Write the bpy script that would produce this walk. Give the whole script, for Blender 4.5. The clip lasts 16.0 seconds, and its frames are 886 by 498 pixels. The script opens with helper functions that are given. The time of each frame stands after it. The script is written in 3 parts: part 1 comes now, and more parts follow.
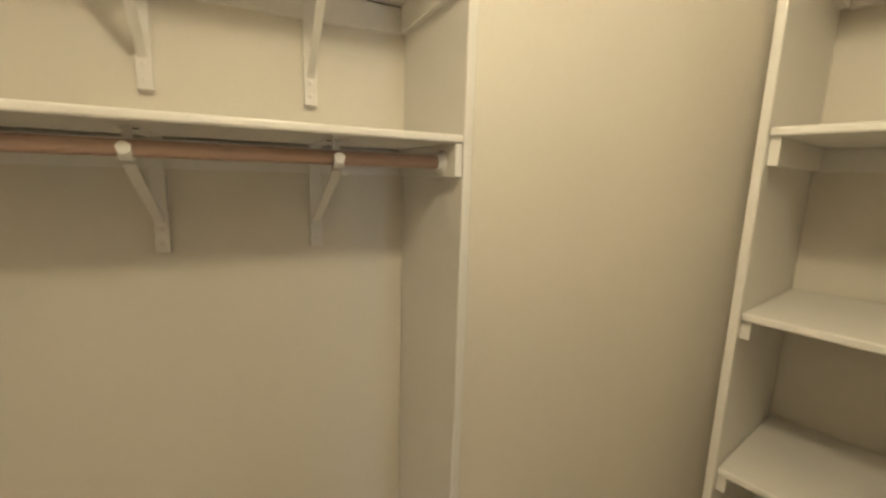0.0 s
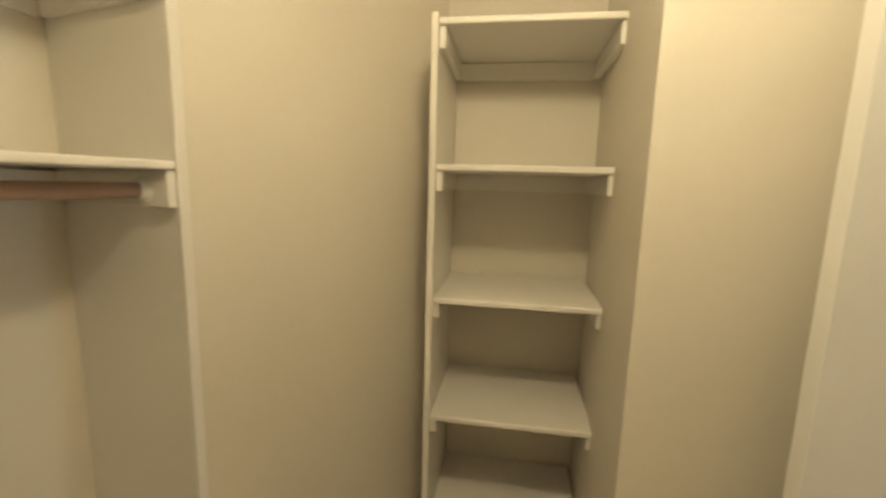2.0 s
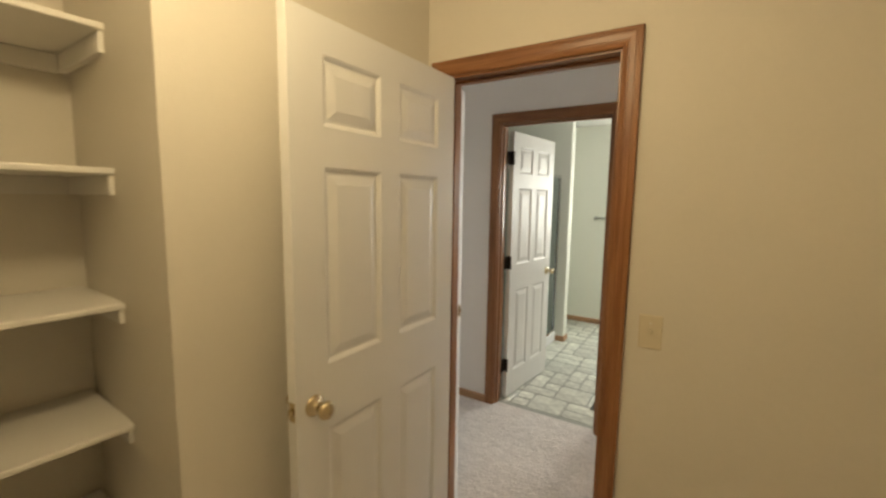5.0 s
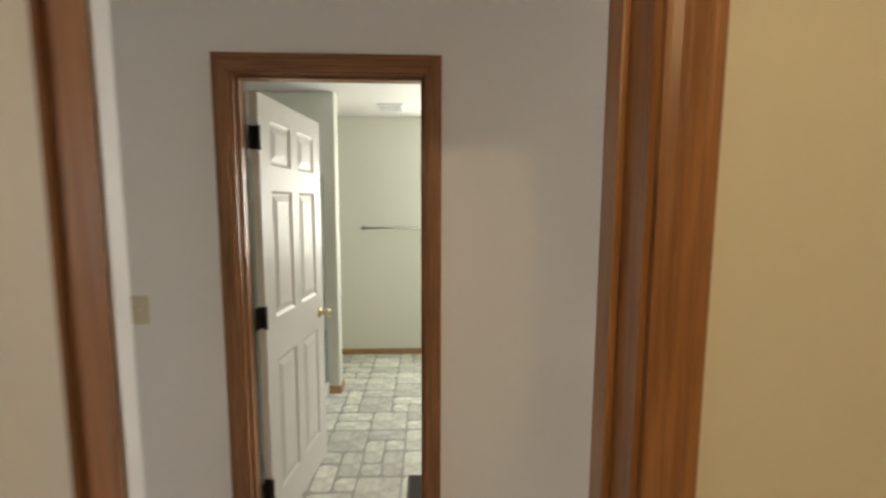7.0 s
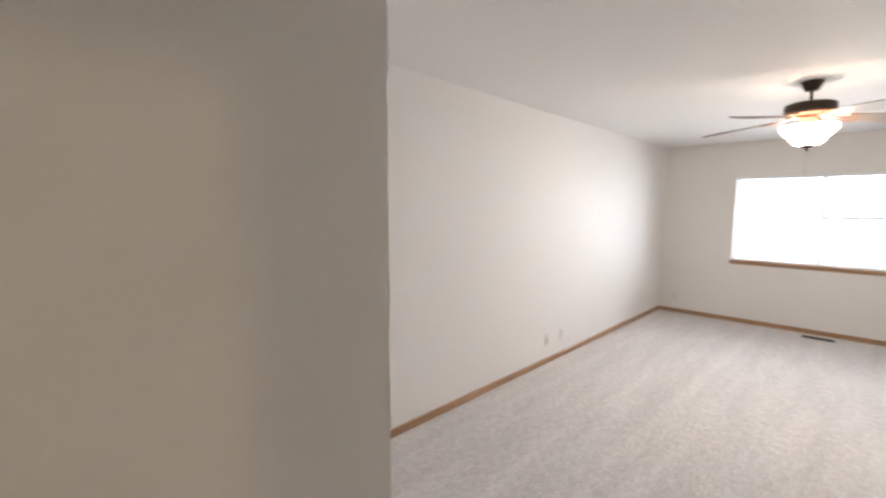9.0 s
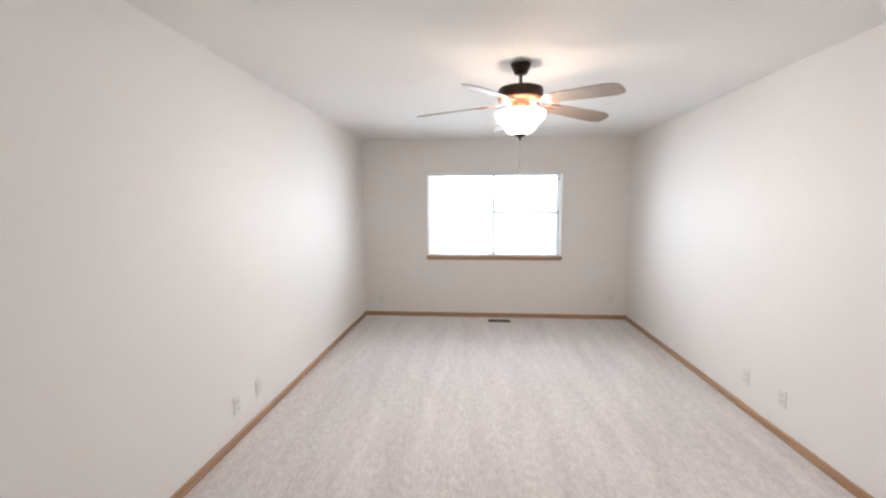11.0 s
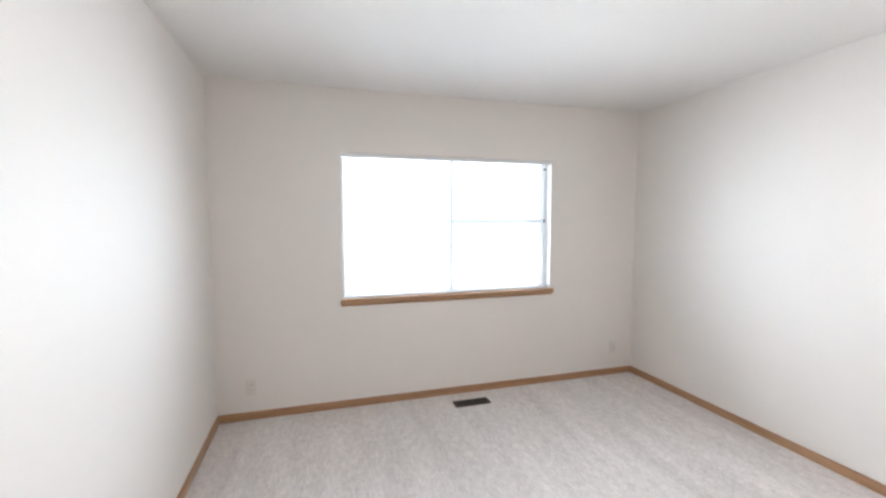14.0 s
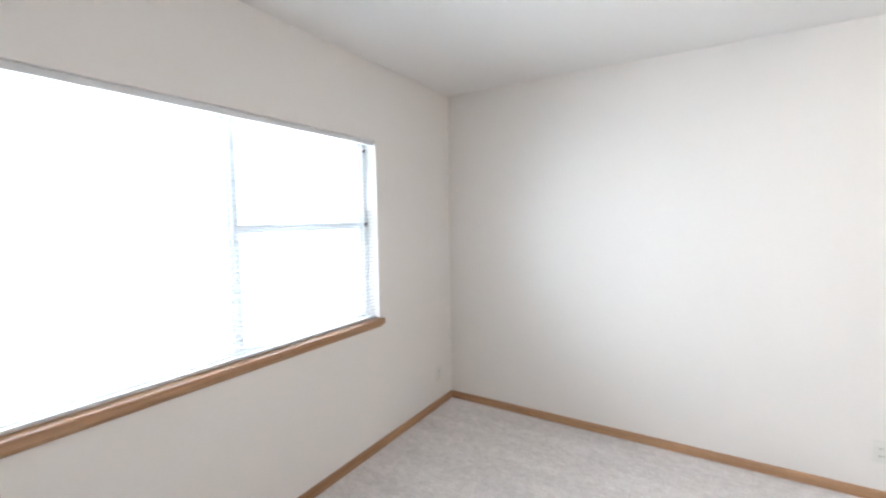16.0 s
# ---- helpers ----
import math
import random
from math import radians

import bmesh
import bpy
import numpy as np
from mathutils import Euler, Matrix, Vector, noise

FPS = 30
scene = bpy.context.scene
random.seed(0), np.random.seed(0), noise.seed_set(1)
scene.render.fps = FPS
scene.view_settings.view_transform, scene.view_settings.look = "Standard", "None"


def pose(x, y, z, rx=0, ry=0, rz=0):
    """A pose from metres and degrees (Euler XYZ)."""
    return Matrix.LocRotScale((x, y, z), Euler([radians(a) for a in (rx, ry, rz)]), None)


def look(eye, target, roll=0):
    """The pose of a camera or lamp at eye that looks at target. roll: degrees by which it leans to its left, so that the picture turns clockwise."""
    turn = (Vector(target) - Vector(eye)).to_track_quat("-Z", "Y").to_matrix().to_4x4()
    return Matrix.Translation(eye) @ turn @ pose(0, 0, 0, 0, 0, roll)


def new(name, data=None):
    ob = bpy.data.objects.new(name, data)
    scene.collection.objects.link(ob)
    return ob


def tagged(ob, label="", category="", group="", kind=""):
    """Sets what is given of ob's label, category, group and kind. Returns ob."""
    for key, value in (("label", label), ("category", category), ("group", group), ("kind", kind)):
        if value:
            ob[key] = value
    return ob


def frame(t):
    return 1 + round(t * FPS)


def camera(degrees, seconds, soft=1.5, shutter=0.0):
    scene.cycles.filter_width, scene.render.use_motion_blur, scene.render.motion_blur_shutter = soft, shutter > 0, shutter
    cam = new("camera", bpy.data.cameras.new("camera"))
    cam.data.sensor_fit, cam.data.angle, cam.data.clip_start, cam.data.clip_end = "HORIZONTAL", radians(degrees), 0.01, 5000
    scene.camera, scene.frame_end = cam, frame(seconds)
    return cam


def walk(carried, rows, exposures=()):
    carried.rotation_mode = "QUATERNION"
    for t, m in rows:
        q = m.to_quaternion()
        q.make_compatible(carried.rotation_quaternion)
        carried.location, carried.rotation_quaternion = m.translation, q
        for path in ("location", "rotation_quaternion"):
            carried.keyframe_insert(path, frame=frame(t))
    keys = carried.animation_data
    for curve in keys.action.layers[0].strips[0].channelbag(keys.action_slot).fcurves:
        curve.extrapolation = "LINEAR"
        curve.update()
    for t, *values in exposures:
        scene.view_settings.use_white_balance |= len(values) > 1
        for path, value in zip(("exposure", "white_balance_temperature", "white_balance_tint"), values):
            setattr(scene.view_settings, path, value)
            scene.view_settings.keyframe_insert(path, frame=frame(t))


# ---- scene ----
cam = camera(92.9, 16.0, soft=2.4, shutter=0.4)
PATH = [
    (0, (0.221, 0.472, 1.493), (1.513, 1.96, 1.153), 1.8),
    (0.5, (0.087, 0.621, 1.524), (1.718, 1.728, 1.183), 1.9),
    (1, (-0.002, 0.617, 1.535), (1.787, 1.457, 1.226), 1.9),
    (1.5, (0.017, 0.556, 1.545), (1.904, 1.147, 1.248), 1.7),
    (2, (0.087, 0.551, 1.559), (2.051, 0.771, 1.251), 1.6),
    (2.5, (0.103, 0.565, 1.549), (2.067, 0.343, 1.24), 1.4),
    (3, (0.016, 0.635, 1.54), (1.89, 0.001, 1.243), 1.3),
    (3.5, (-0.115, 0.761, 1.523), (1.574, -0.273, 1.244), 1.2),
    (4, (-0.21, 0.852, 1.527), (1.259, -0.476, 1.25), 1.1),
    (4.2, (-0.238, 0.872, 1.527), (1.139, -0.553, 1.259), 1.1),
    (6.3, (0.201, 0.098, 1.571), (0.642, -1.84, 1.35), 0.5),
    (6.5, (0.275, -0.048, 1.563), (0.567, -2.015, 1.346), 0.5),
    (7, (0.359, -0.323, 1.561), (0.286, -2.311, 1.355), 0.2),
    (7.5, (0.383, -0.633, 1.556), (0.002, -2.586, 1.358), 0.6),
    (8, (0.347, -0.834, 1.556), (-0.363, -2.694, 1.36), 0.1),
    (8.5, (0.304, -1.082, 1.555), (-0.784, -2.749, 1.365), 0.3),
    (9, (0.213, -1.197, 1.562), (-1.193, -2.605, 1.361), 0.3),
    (9.5, (-0.008, -1.351, 1.563), (-1.699, -2.399, 1.357), -0.0),
    (10, (-0.283, -1.447, 1.544), (-2.153, -2.124, 1.335), 0.1),
    (12.5, (-2.078, -2.412, 1.536), (-4.06, -2.228, 1.339), -0.1),
    (13, (-2.525, -2.483, 1.543), (-4.499, -2.228, 1.343), 0.4),
    (13.5, (-2.94, -2.555, 1.547), (-4.897, -2.189, 1.354), 0.1),
    (14, (-3.387, -2.649, 1.475), (-5.298, -2.078, 1.329), -0.1),
    (14.5, (-3.825, -2.656, 1.517), (-5.66, -1.875, 1.355), -0.2),
    (15, (-4.248, -2.706, 1.52), (-5.931, -1.637, 1.356), -0.2),
    (15.5, (-4.624, -2.744, 1.486), (-6.035, -1.333, 1.345), -0.9),
    (16, (-4.929, -2.717, 1.489), (-5.977, -1.02, 1.339), -0.8),
]
walk(cam, [(t, look(eye, target, roll)) for t, eye, target, roll in PATH],
     exposures=[(0, 0.05, 6050, 12.5), (1.5, -0.05, 6550, 10.5), (2.5, -0.14, 6800, 10), (4, -0.28, 7150, 12), (6.5, -0.44, 7500, 13), (7.5, -0.46, 7250, 13.5),
                (8.5, -0.54, 6900, 14), (10, -0.65, 6700, 14), (12.5, -0.68, 6480, 13), (14, -0.54, 6450, 12), (15, -0.38, 6420, 11.5), (16, -0.52, 6350, 11)])

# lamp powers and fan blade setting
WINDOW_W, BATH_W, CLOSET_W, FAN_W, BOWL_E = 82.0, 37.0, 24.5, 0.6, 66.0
BLADE_0, BLADE_R = 44.0, 0.70

# ---- light ----
world = bpy.data.worlds.new("world")
scene.world = world
world.use_nodes = True
wn = world.node_tree.nodes
sky = wn.new("ShaderNodeTexSky")
sky.sky_type = "NISHITA"
sky.sun_disc = False
sky.sun_elevation = radians(48)
sky.sun_rotation = radians(100)
wn["Background"].inputs[1].default_value = 0.15
world.node_tree.links.new(sky.outputs[0], wn["Background"].inputs[0])

sun_data = bpy.data.lights.new("sun", "SUN")
sun_data.energy, sun_data.angle, sun_data.color = 3.0, radians(0.5), (1.0, 0.95, 0.88)
sun = new("sun", sun_data)
sun.matrix_world = look((8, 2, 12), (0, 0, 0))


def lamp_area(name, m, sx, sy, watts, colour):
    d = bpy.data.lights.new(name, "AREA")
    d.shape, d.size, d.size_y, d.energy, d.color = "RECTANGLE", sx, sy, watts, colour
    o = new(name, d)
    o.matrix_world = m
    return o


def lamp_point(name, at, radius, watts, colour):
    d = bpy.data.lights.new(name, "POINT")
    d.shadow_soft_size, d.energy, d.color = radius, watts, colour
    o = new(name, d)
    o.location = at
    return o


# daylight in the bedroom window, the closet bulb, the fan's bulb, two added bath fills
daylight = lamp_area("window_daylight", look((-6.806, -1.571, 1.406), (0, -1.571, 1.406)), 1.786, 1.106, WINDOW_W, (0.80, 0.91, 1.0))
daylight.data.spread = radians(132)
# added lamp in an invented, unseen opening of the south bath wall
lamp_area("bath_fill", look((-0.02, -4.74, 1.55), (0.5, -2.0, 1.3)), 0.46, 0.9, BATH_W, (0.91, 0.985, 0.98))
# second added fill, from the west side, to even out the bath
lamp_area("bath_side_fill", look((-0.22, -3.35, 1.98), (1.2, -3.45, 1.15)), 0.9, 0.16, 2.0, (0.98, 1.0, 0.92))
lamp_point("closet_bulb", (0.38, 0.48, 2.27), 0.07, CLOSET_W, (1.0, 0.84, 0.515))
lamp_point("fan_bulb", (-3.745, -1.53, 2.12), 0.04, FAN_W, (1.0, 0.80, 0.52))


# ---- materials ----
def material(name, colour, rough=0.6, metal=0.0, var=0.06, big=1.5, small=60.0, bump=0.0, bump_scale=200.0,
             stretch=(1, 1, 1), spec=0.5, random_amount=0.0):
    """A painted or plain surface: colour varied at two scales, fine relief."""
    m = bpy.data.materials.new(name)
    m.use_nodes = True
    nt = m.node_tree
    n, l = nt.nodes, nt.links
    b = n["Principled BSDF"]
    b.inputs["Roughness"].default_value, b.inputs["Metallic"].default_value = rough, metal
    b.inputs["Specular IOR Level"].default_value = spec
    tc = n.new("ShaderNodeTexCoord")
    mp = n.new("ShaderNodeMapping")
    mp.inputs["Scale"].default_value = stretch
    l.new(tc.outputs["Object"], mp.inputs[0])
    n1, n2 = n.new("ShaderNodeTexNoise"), n.new("ShaderNodeTexNoise")
    n1.inputs["Scale"].default_value, n2.inputs["Scale"].default_value = big, small
    n1.inputs["Detail"].default_value, n2.inputs["Detail"].default_value = 3, 2
    add = n.new("ShaderNodeMath")
    l.new(mp.outputs[0], n1.inputs["Vector"])
    l.new(mp.outputs[0], n2.inputs["Vector"])
    l.new(n1.outputs["Fac"], add.inputs[0])
    l.new(n2.outputs["Fac"], add.inputs[1])
    ramp = n.new("ShaderNodeMapRange")
    ramp.inputs["From Min"].default_value, ramp.inputs["From Max"].default_value = 0.6, 1.4
    ramp.inputs["To Min"].default_value, ramp.inputs["To Max"].default_value = 1 - var, 1 + var
    l.new(add.outputs[0], ramp.inputs[0])
    mul = n.new("ShaderNodeVectorMath")
    mul.operation = "SCALE"
    mul.inputs[0].default_value = colour
    l.new(ramp.outputs[0], mul.inputs["Scale"])
    l.new(mul.outputs[0], b.inputs["Base Color"])
    if random_amount:
        info = n.new("ShaderNodeObjectInfo")
        r2 = n.new("ShaderNodeMapRange")
        r2.inputs["To Min"].default_value, r2.inputs["To Max"].default_value = 1 - random_amount, 1 + random_amount
        l.new(info.outputs["Random"], r2.inputs[0])
        mm = n.new("ShaderNodeVectorMath")
        mm.operation = "SCALE"
        l.new(mul.outputs[0], mm.inputs[0])
        l.new(r2.outputs[0], mm.inputs["Scale"])
        l.new(mm.outputs[0], b.inputs["Base Color"])
    if bump:
        n3, bp = n.new("ShaderNodeTexNoise"), n.new("ShaderNodeBump")
        n3.inputs["Scale"].default_value, n3.inputs["Detail"].default_value = bump_scale, 2
        bp.inputs["Strength"].default_value, bp.inputs["Distance"].default_value = bump, 0.004
        l.new(mp.outputs[0], n3.inputs["Vector"])
        l.new(n3.outputs["Fac"], bp.inputs["Height"])
        l.new(bp.outputs[0], b.inputs["Normal"])
    return m


def oak(name, axis, dark=(0.175, 0.064, 0.023), light=(0.33, 0.143, 0.058)):
    """Stained oak with its grain along one axis."""
    m = bpy.data.materials.new(name)
    m.use_nodes = True
    n, l = m.node_tree.nodes, m.node_tree.links
    b = n["Principled BSDF"]
    b.inputs["Roughness"].default_value = 0.36
    tc, mp = n.new("ShaderNodeTexCoord"), n.new("ShaderNodeMapping")
    s = [38.0, 38.0, 38.0]
    s[axis] = 1.6
    mp.inputs["Scale"].default_value = s
    l.new(tc.outputs["Object"], mp.inputs[0])
    a, c = n.new("ShaderNodeTexNoise"), n.new("ShaderNodeTexNoise")
    a.inputs["Scale"].default_value, a.inputs["Detail"].default_value, a.inputs["Distortion"].default_value = 1.0, 5, 0.6
    c.inputs["Scale"].default_value, c.inputs["Detail"].default_value = 5.0, 3
    l.new(mp.outputs[0], a.inputs["Vector"])
    l.new(mp.outputs[0], c.inputs["Vector"])
    mix = n.new("ShaderNodeMath")
    mix.operation = "MULTIPLY_ADD"
    mix.inputs[1].default_value = 0.45
    l.new(c.outputs["Fac"], mix.inputs[0])
    l.new(a.outputs["Fac"], mix.inputs[2])
    ramp = n.new("ShaderNodeValToRGB")
    ramp.color_ramp.elements[0].position, ramp.color_ramp.elements[0].color = 0.50, (*dark, 1)
    ramp.color_ramp.elements[1].position, ramp.color_ramp.elements[1].color = 0.88, (*light, 1)
    l.new(mix.outputs[0], ramp.inputs[0])
    l.new(ramp.outputs[0], b.inputs["Base Color"])
    bp = n.new("ShaderNodeBump")
    bp.inputs["Strength"].default_value, bp.inputs["Distance"].default_value = 0.12, 0.002
    l.new(mix.outputs[0], bp.inputs["Height"])
    l.new(bp.outputs[0], b.inputs["Normal"])
    return m


def carpet_material():
    m = bpy.data.materials.new("cut_pile_carpet")
    m.use_nodes = True
    n, l = m.node_tree.nodes, m.node_tree.links
    b = n["Principled BSDF"]
    b.inputs["Roughness"].default_value, b.inputs["Specular IOR Level"].default_value = 0.95, 0.1
    b.inputs["Sheen Weight"].default_value = 0.15
    tc = n.new("ShaderNodeTexCoord")
    tuft, lay, track = n.new("ShaderNodeTexNoise"), n.new("ShaderNodeTexNoise"), n.new("ShaderNodeTexNoise")
    mp = n.new("ShaderNodeMapping")
    mp.inputs["Rotation"].default_value = (0, 0, 0.35)
    mp.inputs["Scale"].default_value = (1.2, 5.0, 1.0)
    l.new(tc.outputs["Object"], mp.inputs[0])
    for node, scale, detail in ((tuft, 70.0, 4), (lay, 20.0, 4), (track, 1.0, 2)):
        node.inputs["Scale"].default_value, node.inputs["Detail"].default_value = scale, detail
        l.new((mp if node is track else tc).outputs["Vector" if node is track else "Object"], node.inputs["Vector"])
    ramp = n.new("ShaderNodeValToRGB")
    ramp.color_ramp.elements[0].position, ramp.color_ramp.elements[0].color = 0.56, (0.63, 0.59, 0.58, 1)
    ramp.color_ramp.elements[1].position, ramp.color_ramp.elements[1].color = 0.84, (0.90, 0.855, 0.84, 1)
    s1 = n.new("ShaderNodeMath")
    s1.operation = "MULTIPLY_ADD"
    s1.inputs[1].default_value = 0.30
    l.new(lay.outputs["Fac"], s1.inputs[0])
    s2 = n.new("ShaderNodeMath")
    s2.operation = "MULTIPLY_ADD"
    s2.inputs[1].default_value = 0.18
    l.new(track.outputs["Fac"], s2.inputs[0])
    s3 = n.new("ShaderNodeMath")
    s3.operation = "MULTIPLY"
    s3.inputs[1].default_value = 0.42
    l.new(tuft.outputs["Fac"], s3.inputs[0])
    # overlapping vacuum passes lay the pile in slanting strokes, with small ripples across them
    sweep_mp, sweep = n.new("ShaderNodeMapping"), n.new("ShaderNodeTexNoise")
    sweep_mp.inputs["Rotation"].default_value = (0, 0, -0.55)
    sweep_mp.inputs["Scale"].default_value = (0.8, 6.5, 1.0)
    l.new(tc.outputs["Object"], sweep_mp.inputs[0])
    l.new(sweep_mp.outputs[0], sweep.inputs["Vector"])
    sweep.inputs["Scale"].default_value, sweep.inputs["Detail"].default_value, sweep.inputs["Distortion"].default_value = 1.0, 3, 0.4
    ripple_mp, ripple = n.new("ShaderNodeMapping"), n.new("ShaderNodeTexNoise")
    ripple_mp.inputs["Rotation"].default_value = (0, 0, 1.2)
    ripple_mp.inputs["Scale"].default_value = (14.0, 52.0, 20.0)
    l.new(tc.outputs["Object"], ripple_mp.inputs[0])
    l.new(ripple_mp.outputs[0], ripple.inputs["Vector"])
    ripple.inputs["Scale"].default_value, ripple.inputs["Detail"].default_value = 1.0, 2
    s4, s5 = n.new("ShaderNodeMath"), n.new("ShaderNodeMath")
    s4.operation = s5.operation = "MULTIPLY_ADD"
    s4.inputs[1].default_value, s5.inputs[1].default_value = 0.25, 0.26
    l.new(s3.outputs[0], s4.inputs[2])
    l.new(sweep.outputs["Fac"], s4.inputs[0])
    l.new(ripple.outputs["Fac"], s5.inputs[0])
    l.new(s4.outputs[0], s5.inputs[2])
    l.new(s5.outputs[0], s2.inputs[2])
    l.new(s2.outputs[0], s1.inputs[2])
    l.new(s1.outputs[0], ramp.inputs[0])
    l.new(ramp.outputs[0], b.inputs["Base Color"])
    bp = n.new("ShaderNodeBump")
    bp.inputs["Strength"].default_value, bp.inputs["Distance"].default_value = 1.0, 0.02
    l.new(s1.outputs[0], bp.inputs["Height"])
    l.new(bp.outputs[0], b.inputs["Normal"])
    return m


def glass_material(name, tint):
    m = bpy.data.materials.new(name)
    m.use_nodes = True
    b = m.node_tree.nodes["Principled BSDF"]
    b.inputs["Base Color"].default_value = (*tint, 1)
    b.inputs["Transmission Weight"].default_value = 1.0
    b.inputs["Roughness"].default_value, b.inputs["IOR"].default_value = 0.02, 1.45
    return m


def glow_material(name, colour, strength):
    m = bpy.data.materials.new(name)
    m.use_nodes = True
    b = m.node_tree.nodes["Principled BSDF"]
    b.inputs["Base Color"].default_value = (0.9, 0.88, 0.84, 1)
    b.inputs["Roughness"].default_value = 0.3
    b.inputs["Emission Color"].default_value = (*colour, 1)
    b.inputs["Emission Strength"].default_value = strength
    return m


WALL = material("wall_paint", (0.885, 0.85, 0.82), 0.60, var=0.012, big=0.8, bump=0.10, bump_scale=170)
CLOSET = material("closet_paint", (0.72, 0.67, 0.585), 0.55, var=0.015, big=0.8, bump=0.10, bump_scale=170)
BATH = material("bath_paint", (0.845, 0.855, 0.775), 0.45, var=0.012, big=0.8, bump=0.08, bump_scale=170)
CEIL = material("ceiling_paint", (0.89, 0.87, 0.85), 0.85, var=0.015, big=0.6, bump=0.25, bump_scale=90)
SHELF = material("shelf_paint", (0.79, 0.76, 0.71), 0.42, var=0.015, big=3, bump=0.06, bump_scale=120)
DOOR = material("door_paint", (0.80, 0.79, 0.77), 0.40, var=0.012, big=2, bump=0.05, bump_scale=150, stretch=(3, 3, 0.3))
WHITE = material("white_plastic", (0.81, 0.79, 0.75), 0.35, var=0.01)
IVORY = material("ivory_plastic", (0.70, 0.62, 0.47), 0.35, var=0.01)
VINYL = material("white_vinyl_frame", (0.80, 0.81, 0.82), 0.35, var=0.01)
ROD = material("rod_wood", (0.46, 0.31, 0.235), 0.45, var=0.10, big=4, small=50, stretch=(0.3, 6, 6))
BRASS = material("polished_brass", (0.66, 0.55, 0.37), 0.16, 1.0, var=0.03)
STEEL = material("dark_polished_steel", (0.40, 0.41, 0.40), 0.18, 1.0, var=0.05)
CHROME = material("chrome", (0.75, 0.76, 0.76), 0.14, 1.0, var=0.02)
BRONZE = material("dark_bronze", (0.045, 0.03, 0.022), 0.42, 0.6, var=0.12)
COPPER = material("rubbed_copper", (0.52, 0.26, 0.17), 0.36, 0.8, var=0.14, big=20)
BLADE = material("fan_blade_veneer", (0.34, 0.27, 0.22), 0.42, var=0.10, big=8, small=60, stretch=(1, 1, 1))
BLACK = material("black_slot", (0.012, 0.012, 0.012), 0.8)
VENT = material("brown_register_metal", (0.07, 0.055, 0.045), 0.5, 0.3, var=0.1)
CARPET = carpet_material()
OAK_X, OAK_Y, OAK_Z = oak("oak_along_x", 0), oak("oak_along_y", 1), oak("oak_along_z", 2)
BASE_X = oak("pale_oak_along_x", 0, (0.30, 0.155, 0.078), (0.47, 0.275, 0.150))
BASE_Y = oak("pale_oak_along_y", 1, (0.30, 0.155, 0.078), (0.47, 0.275, 0.150))
GLASS = glass_material("window_glass", (0.98, 1.0, 1.0))
SHOWER = glass_material("obscure_shower_glass", (0.62, 0.74, 0.74))
BOWL = glow_material("lit_frosted_glass", (1.0, 0.88, 0.72), BOWL_E)
BULB = glow_material("lit_globe_glass", (1.0, 0.84, 0.55), 2.0)
TILE = material("stone_vinyl", (0.72, 0.73, 0.67), 0.34, var=0.34, big=7, small=22, bump=0.04, bump_scale=60, random_amount=0.16)
GROUT = material("vinyl_joint", (0.40, 0.41, 0.38), 0.5, var=0.25, big=6, small=40)
GRASS = material("lawn", (0.07, 0.11, 0.04), 0.9, var=0.3, big=0.5, small=20)


# ---- mesh helpers ----
def finish(name, bm, mat, parent=None, label="", smooth=False):
    bmesh.ops.recalc_face_normals(bm, faces=bm.faces)
    me = bpy.data.meshes.new(name)
    bm.to_mesh(me)
    bm.free()
    if smooth:
        for p in me.polygons:
            p.use_smooth = True
    me.materials.append(mat)
    o = new(name, me)
    if parent:
        o.parent = parent
    if label:
        o["label"] = label
    return o


def part(name, bm, mat, parent, label="", smooth=False):
    return finish(name, bm, mat, parent, label, smooth)


def thing(name, at=(0, 0, 0), label="", category="", group="", kind=""):
    o = new(name)
    o.location = at
    o.empty_display_size = 0.05
    return tagged(o, label, category, group, kind)


def box(x0, x1, y0, y1, z0, z1, bevel=0.0, bm=None, segments=2):
    bm = bm or bmesh.new()
    made = bmesh.ops.create_cube(bm, size=1)["verts"]
    for v in made:
        v.co = Vector(((x0 + x1) / 2 + v.co.x * (x1 - x0), (y0 + y1) / 2 + v.co.y * (y1 - y0), (z0 + z1) / 2 + v.co.z * (z1 - z0)))
    if bevel:
        edges = {e for v in made for e in v.link_edges}
        bmesh.ops.bevel(bm, geom=list(edges), offset=bevel, segments=segments, affect="EDGES", profile=0.5)
    return bm


def prism(points, z0, z1):
    """An upright prism over a ground outline."""
    bm = bmesh.new()
    low = [bm.verts.new((x, y, z0)) for x, y in points]
    f = bm.faces.new(low)
    up = bmesh.ops.extrude_face_region(bm, geom=[f])["geom"]
    for v in up:
        if isinstance(v, bmesh.types.BMVert):
            v.co.z = z1
    return bm


